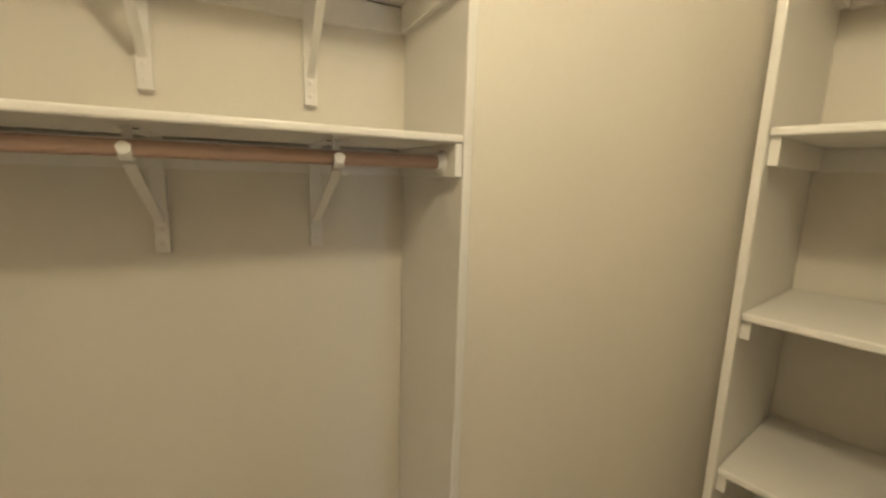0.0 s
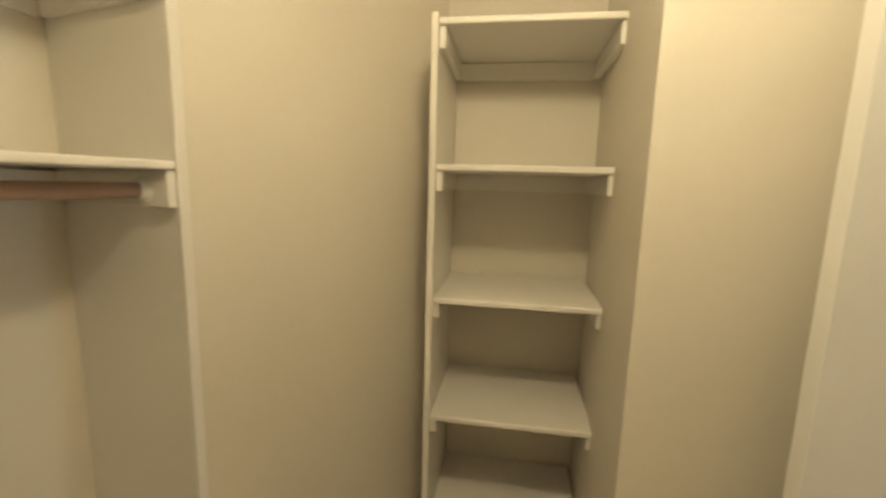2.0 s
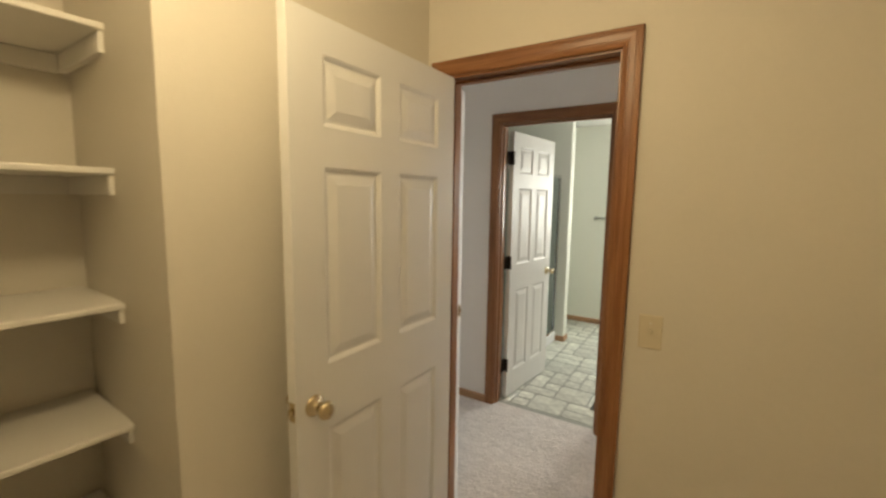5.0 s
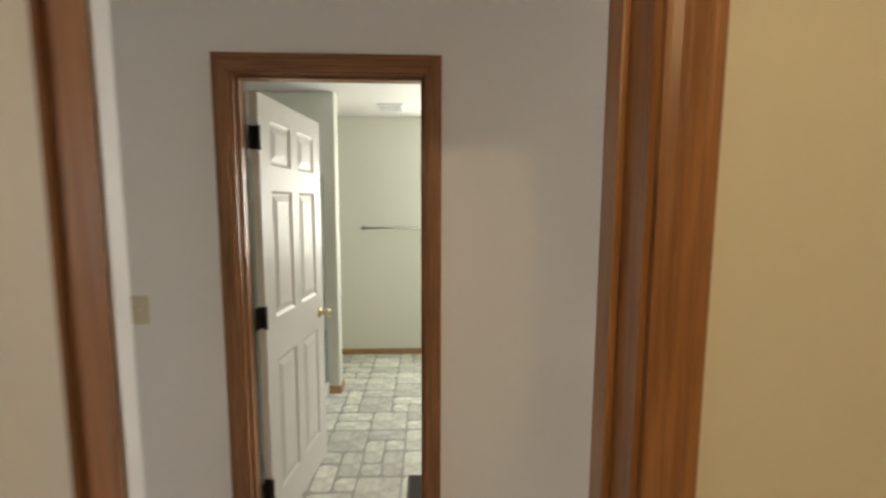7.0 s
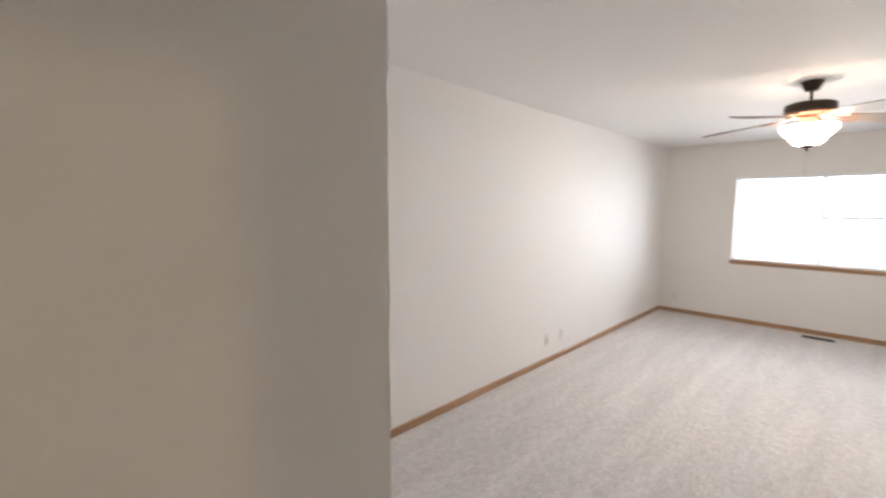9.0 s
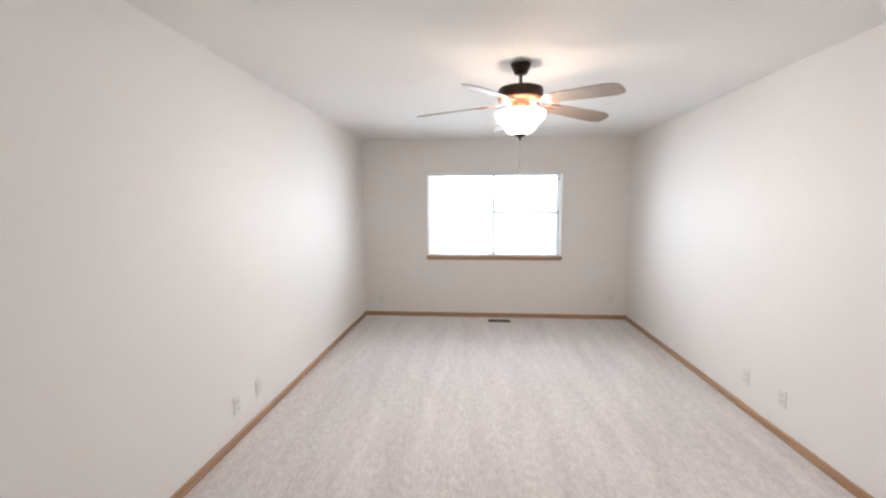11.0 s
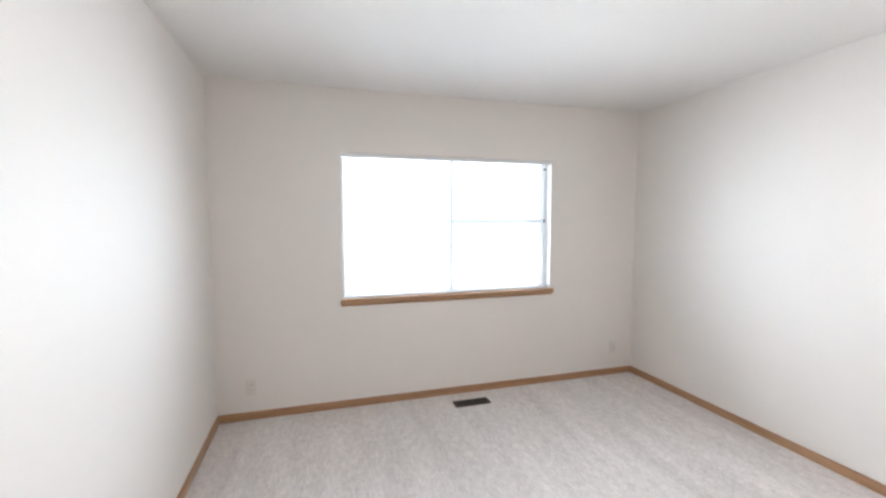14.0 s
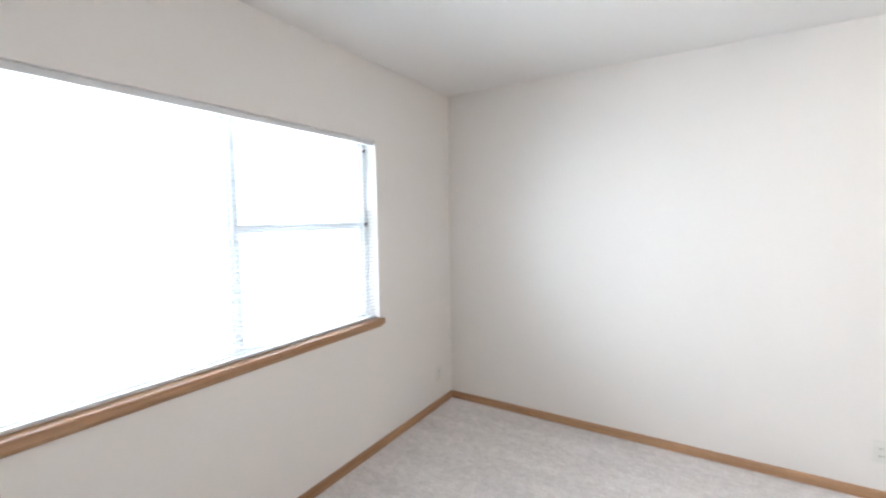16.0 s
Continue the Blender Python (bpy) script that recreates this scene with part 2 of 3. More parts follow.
def lathe(profile, centre=(0, 0, 0), turn=None, steps=28):
    """Radius and height pairs, spun about z."""
    bm = bmesh.new()
    rings = []
    for r, z in profile:
        if r < 1e-5:
            rings.append([bm.verts.new((0, 0, z))])
        else:
            rings.append([bm.verts.new((r * math.cos(2 * math.pi * i / steps), r * math.sin(2 * math.pi * i / steps), z)) for i in range(steps)])
    for a, b in zip(rings, rings[1:]):
        for i in range(steps):
            j = (i + 1) % steps
            q = [a[i % len(a)], a[j % len(a)], b[j % len(b)], b[i % len(b)]]
            q = list(dict.fromkeys(q))
            if len(q) > 2:
                bm.faces.new(q)
    m = Matrix.Translation(centre) @ (turn if turn else Matrix.Identity(4))
    bmesh.ops.transform(bm, matrix=m, verts=bm.verts)
    return bm


def along(a, b):
    """Turns z towards the way from a to b."""
    return (Vector(b) - Vector(a)).to_track_quat("Z", "Y").to_matrix().to_4x4()


def tube(a, b, r, steps=16):
    d = (Vector(b) - Vector(a)).length
    return lathe([(0, 0), (r, 0), (r, d), (0, d)], a, along(a, b), steps)


def strip(points, w, th):
    """A bent flat bar of width w along x through (y, z) points."""
    bm = bmesh.new()
    pts = [Vector((0, y, z)) for y, z in points]
    rings = []
    for i, p in enumerate(pts):
        d = ((pts[min(i + 1, len(pts) - 1)]) - pts[max(i - 1, 0)]).normalized()
        nrm = Vector((0, -d.z, d.y)) * th / 2
        rings.append([bm.verts.new(p + nrm * s + Vector((w / 2 * q, 0, 0))) for s, q in ((1, -1), (1, 1), (-1, 1), (-1, -1))])
    for a, b in zip(rings, rings[1:]):
        for j in range(4):
            bm.faces.new((a[j], a[(j + 1) % 4], b[(j + 1) % 4], b[j]))
    bm.faces.new(rings[0])
    bm.faces.new(rings[-1])
    return bm


def structure(name, bm, mat, label, category):
    return tagged(finish(name, bm, mat), label, category, kind="structure")


H = 2.44
NE_X, EDGE_X = -1.37, -0.417

# ---- floors and ceiling ----
bm = box(-6.8, 1.9, -2.07, 2.3, -0.12, 0)
box(-6.8, -0.34, -3.53, -2.07, -0.12, 0, bm=bm)
structure("floor", bm, CARPET, "pale greyish beige cut-pile carpet with vacuum marks", "carpet")
structure("floor_bath", box(-0.34, 2.2, -4.8, -2.07, -0.12, -0.004), GROUT, "grey and white stone-patterned vinyl bathroom floor", "floor")
structure("ceiling", box(-6.8, 2.25, -4.85, 2.35, H, H + 0.12), CEIL, "white painted flat ceiling with light texture", "ceiling")

# ---- walls ----
BED_X, BED_S, BED_N = -6.672, -3.365, 0.213
WY0, WY1, WZ0, WZ1 = -2.467, -0.675, 0.850, 1.970
bm = box(BED_X - 0.14, BED_X, BED_S - 0.14, WY0, 0, H)
box(BED_X - 0.14, BED_X, WY1, BED_N + 0.14, 0, H, bm=bm)
box(BED_X - 0.14, BED_X, WY0, WY1, 0, WZ0, bm=bm)
box(BED_X - 0.14, BED_X, WY0, WY1, WZ1, H, bm=bm)
structure("wall_west", bm, WALL, "off-white painted bedroom wall holding the window", "wall")
structure("wall_south", box(BED_X, -0.297, BED_S - 0.14, BED_S, 0, H), WALL, "off-white painted long bedroom wall", "wall")
structure("wall_north", box(BED_X, NE_X + 0.12, BED_N, BED_N + 0.14, 0, H), WALL, "off-white painted long bedroom wall", "wall")
structure("wall_bedroom_east", box(NE_X, NE_X + 0.12, -0.90, BED_N, 0, H), WALL, "off-white painted short bedroom wall", "wall")
structure("wall_bath_west", box(EDGE_X, EDGE_X + 0.12, BED_S, -2.135, 0, H), WALL, "off-white painted wall beside the bathroom", "wall")
structure("wall_bath_west_end", box(EDGE_X, EDGE_X + 0.12, -4.80, BED_S - 0.14, 0, H), BATH, "pale painted bathroom wall", "wall")

CX0, CX1, DOOR_H = 0.106, 0.805, 2.045
bm = box(NE_X + 0.12, CX0, -0.90, -0.78, 0, H)
box(CX1, 1.84, -0.90, -0.78, 0, H, bm=bm)
box(CX0, CX1, -0.90, -0.78, DOOR_H, H, bm=bm)
structure("wall_closet_south", bm, CLOSET, "cream painted wall with the closet doorway", "wall")
BX0, BX1, BATH_H = 0.361, 1.120, 2.076
bm = box(EDGE_X, BX0, -2.135, -2.015, 0, H)
box(BX1, 1.9, -2.135, -2.015, 0, H, bm=bm)
box(BX0, BX1, -2.135, -2.015, BATH_H, H, bm=bm)
structure("wall_hall_south", bm, WALL, "off-white painted hall wall with the bathroom doorway", "wall")
structure("wall_hall_east", box(1.78, 1.9, -2.015, -0.90, 0, H), WALL, "off-white painted hall end wall", "wall")
# the unseen gap below x = 0.22 is made up to seat the fill lamp
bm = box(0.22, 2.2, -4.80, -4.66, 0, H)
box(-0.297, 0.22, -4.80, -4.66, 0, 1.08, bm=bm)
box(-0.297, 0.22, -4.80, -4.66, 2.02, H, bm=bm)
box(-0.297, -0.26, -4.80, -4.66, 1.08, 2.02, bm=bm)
structure("wall_bath_south", bm, BATH, "pale greenish white bathroom wall", "wall")
structure("wall_bath_east", box(2.1, 2.22, -4.66, -2.135, 0, H), BATH, "pale greenish white bathroom wall", "wall")
structure("wall_bath_wing", box(1.09, 2.1, -3.86, -3.74, 0, H, 0.012), BATH, "pale painted wing wall beside the shower", "wall")
# the hanging wall stands 15 degrees off the other walls
ROD_FRAME = Matrix.Translation((0.922, 1.216, 0)) @ Matrix.Rotation(radians(-15), 4, "Z")
RW = [tuple((ROD_FRAME @ Vector(p)).xy) for p in ((-1.85, 0.41, 0), (0.16, 0.41, 0), (0.16, 0.53, 0), (-1.85, 0.53, 0))]
structure("wall_closet_north", prism(RW, 0, H), CLOSET, "cream painted wall behind the hanging rod", "wall")
structure("wall_closet_east", prism([(1.715, 0.18), (1.84, 0.18), (1.84, 1.75), (0.944, 1.25), (0.937, 1.2235), (1.738, 0.735)], 0, H), CLOSET, "plain cream painted closet wall", "wall")
structure("wall_closet_west", box(-0.92, -0.80, -0.78, 2.25, 0, H), CLOSET, "plain cream painted closet wall", "wall")
structure("wall_closet_return", prism([(0.885, -0.78), (1.84, -0.78), (1.84, 0.180), (1.715, 0.180), (0.95, 0.256)], 0, H), CLOSET,
          "cream painted wall return beside the shelves", "wall")


# ---- oak trim ----
def sweep_board(profile, a, b, out, inward, mitre_a, mitre_b):
    """A moulded board from a to b; profile holds (width, proud) pairs, width going along inward, proud along out."""
    a, b, out, inward = Vector(a), Vector(b), Vector(out), Vector(inward)
    d = (b - a).normalized()
    bm = bmesh.new()
    ends = []
    for at, mitre in ((a, mitre_a), (b, mitre_b)):
        ends.append([bm.verts.new(at + inward * w + out * p + d * (mitre * w)) for w, p in profile])
    k = len(profile)
    for i in range(k):
        j = (i + 1) % k
        bm.faces.new((ends[0][i], ends[0][j], ends[1][j], ends[1][i]))
    bm.faces.new(ends[0])
    bm.faces.new(ends[1])
    return bm


CAS = 0.072
PROFILE_BASE = [(0, 0), (0, 0.014), (0.003, 0.017), (0.014, 0.0175), (0.017, 0.0158), (0.022, 0.0158), (0.025, 0.0172), (0.044, 0.0160),
                (0.047, 0.0142), (0.051, 0.0142), (0.055, 0.0150), (0.066, 0.0120), (CAS, 0.009), (CAS, 0)]


def casing(name, x0, x1, y, out_y, top, label, width=0.062):
    """Door casing round an opening in a wall along x; width measured from the outer edge inwards."""
    t = thing(name, ((x0 + x1) / 2, y, 0), label, "door casing", kind="structure")
    inv = Matrix.Translation((-(x0 + x1) / 2, -y, 0))
    e = width - 0.006
    PROFILE = [(w * width / CAS, p) for w, p in PROFILE_BASE]
    out = (0, out_y, 0)
    for nm, a, b, inward, ma, mb, mat in (
            ("casing_leg", (x0 - e, y, 0), (x0 - e, y, top + e), (1, 0, 0), 0, -1, OAK_Z),
            ("casing_leg", (x1 + e, y, 0), (x1 + e, y, top + e), (-1, 0, 0), 0, -1, OAK_Z),
            ("casing_head", (x0 - e, y, top + e), (x1 + e, y, top + e), (0, 0, -1), 1, -1, OAK_X)):
        bm = sweep_board(PROFILE, a, b, out, inward, ma, mb)
        bmesh.ops.transform(bm, matrix=inv, verts=bm.verts)
        part(nm, bm, mat, t)
    return t


def jamb(name, x0, x1, y0, y1, top, stop_y, label):
    t = thing(name, ((x0 + x1) / 2, (y0 + y1) / 2, 0), label, "door jamb", kind="structure")
    cx, cy = (x0 + x1) / 2, (y0 + y1) / 2
    w, d = (x1 - x0) / 2, (y1 - y0) / 2 - 0.001
    part("jamb_side", box(-w - 0.001, -w + 0.014, -d, d, 0, top - 0.014), OAK_Z, t)
    part("jamb_side", box(w - 0.014, w + 0.001, -d, d, 0, top - 0.014), OAK_Z, t)
    part("jamb_head", box(-w - 0.001, w + 0.001, -d, d, top - 0.014, top + 0.001), OAK_X, t)
    s = stop_y - cy
    part("door_stop", box(-w + 0.014, -w + 0.025, s - 0.018, s + 0.018, 0, top - 0.025, 0.003), OAK_Z, t)
    part("door_stop", box(w - 0.025, w - 0.014, s - 0.018, s + 0.018, 0, top - 0.025, 0.003), OAK_Z, t)
    part("door_stop", box(-w + 0.014, w - 0.014, s - 0.018, s + 0.018, top - 0.025, top - 0.014, 0.003), OAK_X, t)
    return t


casing("casing_closet_inner", CX0, CX1, -0.78, 1, DOOR_H, "stained oak moulded casing round the closet doorway", 0.062)
casing("casing_closet_hall", CX0, CX1, -0.90, -1, DOOR_H, "stained oak moulded casing on the hall side", 0.062)
jamb("door_1_jamb", CX0, CX1, -0.90, -0.78, DOOR_H, -0.85, "stained oak closet door jamb with stop")
strike = part("strike_plate", box(-(CX1 - CX0) / 2 + 0.0142, -(CX1 - CX0) / 2 + 0.0157, 0.024, 0.052, 0.905, 0.962, 0.0005), BRASS, bpy.data.objects["door_1_jamb"], "brass strike plate")
part("strike_hole", box(-(CX1 - CX0) / 2 + 0.0152, -(CX1 - CX0) / 2 + 0.0162, 0.031, 0.045, 0.922, 0.945), BLACK, strike)
casing("casing_bath_hall", BX0, BX1, -2.015, 1, BATH_H, "stained oak moulded casing round the bathroom doorway")
casing("casing_bath_inner", BX0, BX1, -2.135, -1, BATH_H, "stained oak moulded casing inside the bathroom")
jamb("door_2_jamb", BX0, BX1, -2.135, -2.015, BATH_H, -2.065, "stained oak bathroom door jamb with stop")

BASE_H = 0.057


def baseboard(x0, y0, x1, y1, out):
    """A run of oak baseboard from one floor point to another; out: the side that faces the room."""
    ax = 0 if abs(x1 - x0) > abs(y1 - y0) else 1
    prof = [(0, 0), (0, 0.013), (BASE_H - 0.016, 0.013), (BASE_H - 0.005, 0.009), (BASE_H, 0.005), (BASE_H, 0)]
    bm = sweep_board(prof, (x0, y0, 0), (x1, y1, 0), (*out, 0), (0, 0, 1), 0, 0)
    structure("baseboard", bm, (BASE_X, BASE_Y)[ax], "narrow light oak baseboard along the wall", "baseboard")


baseboard(BED_X + 0.013, BED_S, EDGE_X, BED_S, (0, 1))
baseboard(BED_X, BED_S, BED_X, BED_N, (1, 0))
baseboard(BED_X + 0.013, BED_N, NE_X, BED_N, (0, -1))
baseboard(NE_X, BED_N - 0.013, NE_X, -0.90, (-1, 0))
baseboard(EDGE_X, -2.015, BX0 - 0.057, -2.015, (0, 1))
baseboard(EDGE_X, -2.015, EDGE_X, BED_S + 0.013, (-1, 0))
baseboard(BX1 + 0.057, -2.015, 1.78, -2.015, (0, 1))
baseboard(NE_X, -0.90, CX0 - 0.057, -0.90, (0, -1))
baseboard(CX1 + 0.067, -0.90, 1.78, -0.90, (0, -1))
baseboard(0.23, -4.66, 2.1, -4.66, (0, 1))
baseboard(1.09, -3.74, 1.24, -3.74, (0, 1))
baseboard(1.09, -3.86, 1.09, -3.727, (-1, 0))
baseboard(-0.80, -0.78, CX0 - 0.057, -0.78, (0, 1))


# ---- six-panel doors ----
def door_face(bm, w, y, sgn, xs, zs):
    """One moulded face: cells between the cuts; odd cells of both rows are sunk panels with a raised field."""
    for i in range(len(xs) - 1):
        for k in range(len(zs) - 1):
            x0, x1, z0, z1 = xs[i], xs[i + 1], zs[k], zs[k + 1]
            ring = lambda ins, dep: [bm.verts.new((x, y - sgn * dep, z)) for x, z in
                                     ((x0 + ins, z0 + ins), (x1 - ins, z0 + ins), (x1 - ins, z1 - ins), (x0 + ins, z1 - ins))]
            if i % 2 and k % 2:
                rings = [ring(0, 0), ring(0.006, 0.003), ring(0.014, 0.009), ring(0.022, 0.009), ring(0.048, 0.002), ring(0.052, 0.0015)]
                for a, b in zip(rings, rings[1:]):
                    for j in range(4):
                        bm.faces.new((a[j], a[(j + 1) % 4], b[(j + 1) % 4], b[j]))
                bm.faces.new(rings[-1])
            else:
                bm.faces.new(ring(0, 0))


def knob(parent, x, y, z, sgn):
    """A brass knob with its rose on one side of a leaf."""
    turn = Matrix.Rotation(radians(-90 * sgn), 4, "X")
    k = part("knob", lathe([(0.032, 0), (0.032, 0.004), (0.024, 0.009), (0.012, 0.012), (0.011, 0.028), (0.016, 0.034), (0.025, 0.042),
                            (0.0275, 0.052), (0.024, 0.061), (0.014, 0.066), (0, 0.067)], (x, y, z), turn), BRASS, parent, "polished brass door knob", True)
    return k


def panel_door(name, m, w, label, knob_z=0.93, hinge_side=1, hinges=True):
    """Leaf along +x from the hinge at the origin, thickness on y from 0 to 0.035."""
    t = thing(name, label=label, category="door", kind="structure")
    top = 2.03
    st, mid = 0.108 * w / 0.76, 0.088 * w / 0.76
    pw = (w - 2 * st - mid) / 2
    xs = [0, st, st + pw, st + pw + mid, w - st, w]
    zs = [0.012, 0.20, 0.845, 1.045, 1.625, 1.735, 1.93, top]
    bm = bmesh.new()
    door_face(bm, w, 0.035, 1, xs, zs)
    door_face(bm, w, 0.0, -1, xs, zs)
    for a, b, c, d in (((0, 0, 0.012), (0, 0.035, 0.012), (0, 0.035, top), (0, 0, top)), ((w, 0, 0.012), (w, 0.035, 0.012), (w, 0.035, top), (w, 0, top)),
                       ((0, 0, top), (w, 0, top), (w, 0.035, top), (0, 0.035, top)), ((0, 0, 0.012), (w, 0, 0.012), (w, 0.035, 0.012), (0, 0.035, 0.012))):
        bm.faces.new([bm.verts.new(p) for p in (a, b, c, d)])
    bmesh.ops.remove_doubles(bm, verts=bm.verts, dist=1e-5)
    leaf = part("leaf", bm, DOOR, t, "white painted moulded six-panel leaf")
    knob(t, w - 0.062, 0.035, knob_z, 1)
    knob(t, w - 0.062, 0.0, knob_z, -1)
    part("latch_plate", box(w - 0.001, w + 0.002, 0.006, 0.029, knob_z - 0.028, knob_z + 0.028, 0.0008), BRASS, t, "brass latch plate on the edge")
    part("latch_bolt", box(w + 0.002, w + 0.011, 0.011, 0.024, knob_z - 0.010, knob_z + 0.010, 0.002), BRASS, t)
    if hinges:
        hy = 0.035 if hinge_side > 0 else 0.0
        for z in (0.27, 1.07, 1.84):
            h = part("hinge", box(-0.004, 0.001, 0.002, 0.034, z - 0.048, z + 0.048, 0.001), BRONZE, t, "dark bronze hinge leaf")
            part("hinge_barrel", tube((-0.009, hy - 0.004, z - 0.050), (-0.009, hy - 0.004, z + 0.050), 0.0085), BRONZE, h, smooth=True)
            part("jamb_plate", box(-0.046, -0.006, 0.019, 0.0225, z - 0.048, z + 0.048, 0.001), BRONZE, h)
    t.matrix_world = m
    return t


def leaf_pose(hx, hy, fx, fy):
    return Matrix.Translation((hx, hy, 0)) @ Matrix.Rotation(math.atan2(fy - hy, fx - hx), 4, "Z")


panel_door("door_1", leaf_pose(0.790, -0.778, 0.796, 0.030), 0.814, "white six-panel closet door standing open against the wall", 0.938, 1, False)
panel_door("door_2", leaf_pose(1.066, -2.150, 0.992, -2.82), 0.70, "white six-panel bathroom door standing open with bronze hinges", 0.93, -1)
panel_door("door_3", leaf_pose(1.585, -0.945, 0.825, -0.955), 0.76, "white six-panel hall door folded back along the wall", 1.0, 1, False)

# ---- bedroom window ----
win = thing("window_1", (BED_X - 0.07, (WY0 + WY1) / 2, WZ0), "white vinyl window with blinds, oak sill and bright daylight", "window", kind="structure")
WW, WH = (WY1 - WY0) / 2, WZ1 - WZ0


def frame_bars(name, y0, y1, z0, z1, x0, x1, t, parent):
    bm = box(x0, x1, y0, y1, z0, z0 + t, 0.003)
    box(x0, x1, y0, y1, z1 - t, z1, 0.003, bm)
    box(x0, x1, y0, y0 + t, z0 + t, z1 - t, 0.003, bm)
    box(x0, x1, y1 - t, y1, z0 + t, z1 - t, 0.003, bm)
    return part(name, bm, VINYL, parent)


frame_bars("window_frame", -WW + 0.001, WW - 0.001, 0.001, WH - 0.001, -0.066, -0.012, 0.016, win)
part("mullion", box(-0.064, -0.014, -0.011, 0.011, 0.016, WH - 0.016, 0.003), VINYL, win)
part("jamb_stile", box(-0.060, -0.010, WW - 0.040, WW - 0.0165, 0.0165, WH - 0.0165, 0.003), VINYL, win)
part("meeting_rail", box(-0.055, -0.020, 0.014, WW - 0.041, 0.585, 0.607, 0.003), VINYL, win, "white meeting rail of the sash")
part("sash_lock", box(-0.014, 0.004, WW - 0.034, WW - 0.018, 0.584, 0.612, 0.003), VENT, win, "small dark sash latch")
part("sash_lock", box(-0.014, 0.004, WW - 0.034, WW - 0.018, WH - 0.075, WH - 0.055, 0.003), VENT, win, "small dark sash latch")
for y0, y1, z0, z1 in ((-WW + 0.017, -0.016, 0.017, WH - 0.017), (0.016, WW - 0.041, 0.017, 0.585), (0.016, WW - 0.041, 0.607, WH - 0.017)):
    s = frame_bars("sash", y0, y1, z0, z1, -0.050, -0.026, 0.012, win)
    p = part("pane", box(-0.040, -0.036, y0 + 0.012, y1 - 0.012, z0 + 0.012, z1 - 0.012), GLASS, s)
    p.visible_shadow = False
part("window_sill", box(-0.010, 0.102, -WW - 0.02, WW + 0.02, -0.034, 0.004, 0.006, segments=3), BASE_Y, win, "rounded oak window sill")
part("sill_apron", box(0.0705, 0.082, -WW - 0.012, WW + 0.012, -0.050, -0.034, 0.003), BASE_Y, win, "oak apron below the sill")

blind = thing("mini_blind", (BED_X - 0.030, (WY0 + WY1) / 2, WZ0), "white lowered horizontal mini blind with open slats", "blind")
part("headrail", box(-0.014, 0.014, -WW + 0.006, WW - 0.006, WH - 0.030, WH - 0.002, 0.002), VINYL, blind)
part("bottom_rail", box(-0.012, 0.012, -WW + 0.012, WW - 0.012, 0.008, 0.022, 0.003), VINYL, blind)
slat_mesh = None
for i in range(47):
    z = 0.036 + i * 0.0222
    if slat_mesh is None:
        bm = bmesh.new()
        n = 4
        rows = []
        for k in range(n + 1):
            u = k / n - 0.5
            rows.append([bm.verts.new((u * 0.019, y, 0.0024 * (1 - 4 * u * u))) for y in (-WW + 0.012, WW - 0.012)])
        for a, b in zip(rows, rows[1:]):
            bm.faces.new((a[0], a[1], b[1], b[0]))
        bmesh.ops.solidify(bm, geom=bm.faces[:], thickness=0.0005)
        s = part("slat", bm, VINYL, blind)
        slat_mesh = s.data
    else:
        s = new("slat", slat_mesh)
        s.parent = blind
    s.location = (0, 0, z)
    s.rotation_euler = (0, radians(7), 0)
for y in (-0.62, 0.62):
    part("ladder_cord", tube((0.0135, y, 0.015), (0.0135, y, WH - 0.03), 0.0009, 6), VINYL, blind)
part("tilt_wand", tube((0.022, -WW + 0.09, WH - 0.05), (0.024, -WW + 0.09, WH - 0.55), 0.003, 8), VINYL, blind, "clear thin tilt wand")

# ground and open distance outside
structure("ground", box(-900, 900, -900, 900, -0.75, -0.45), GRASS, "green lawn outside reaching the horizon", "ground")

# ---- ceiling fan ----
FX, FY = -3.745, -1.53
fan = thing("ceiling_fan", (FX, FY, H), "bronze five-blade ceiling fan with lit frosted bowl", "ceiling fan")
part("canopy", lathe([(0, 0), (0.064, 0), (0.064, -0.006), (0.052, -0.035), (0.040, -0.062), (0.016, -0.068), (0, -0.068)]), BRONZE, fan, "dark bronze canopy", True)
part("downrod", lathe([(0.011, -0.066), (0.011, -0.125), (0.022, -0.130), (0.026, -0.142)]), BRONZE, fan, smooth=True)
part("motor", lathe([(0.0, -0.138), (0.05, -0.140), (0.118, -0.146), (0.141, -0.154), (0.145, -0.166), (0.145, -0.208), (0.139, -0.218), (0.0, -0.218)]), BRONZE, fan, "dark bronze motor housing")
bm = lathe([(0.141, -0.217), (0.143, -0.224), (0.124, -0.236), (0.090, -0.244), (0.072, -0.246), (0.0, -0.246)])
part("vented_ring", bm, COPPER, fan, "rubbed copper vented underside", True)
for i in range(30):
    a = 2 * math.pi * i / 30
    bm = box(0.088, 0.124, -0.003, 0.003, -0.0022, 0.0022, 0.001)
    bmesh.ops.transform(bm, matrix=Matrix.Rotation(a, 4, "Z") @ Matrix.Translation((0, 0, -0.2385)) @ Matrix.Rotation(0, 4, "Y"), verts=bm.verts)
    part("vent_fin", bm, BRONZE, fan)
part("switch_housing", lathe([(0.060, -0.244), (0.062, -0.262), (0.050, -0.280), (0.046, -0.300), (0.0, -0.302)]), COPPER, fan, "copper light-kit neck", True)
# disc added inside the open bowl to weaken its glow on the ceiling
part("uplight_baffle", lathe([(0.0, -0.3005), (0.141, -0.3035), (0.143, -0.306), (0.140, -0.3085), (0.0, -0.3085)]), COPPER, fan, "copper disc added to block the bowl's upward light", True)
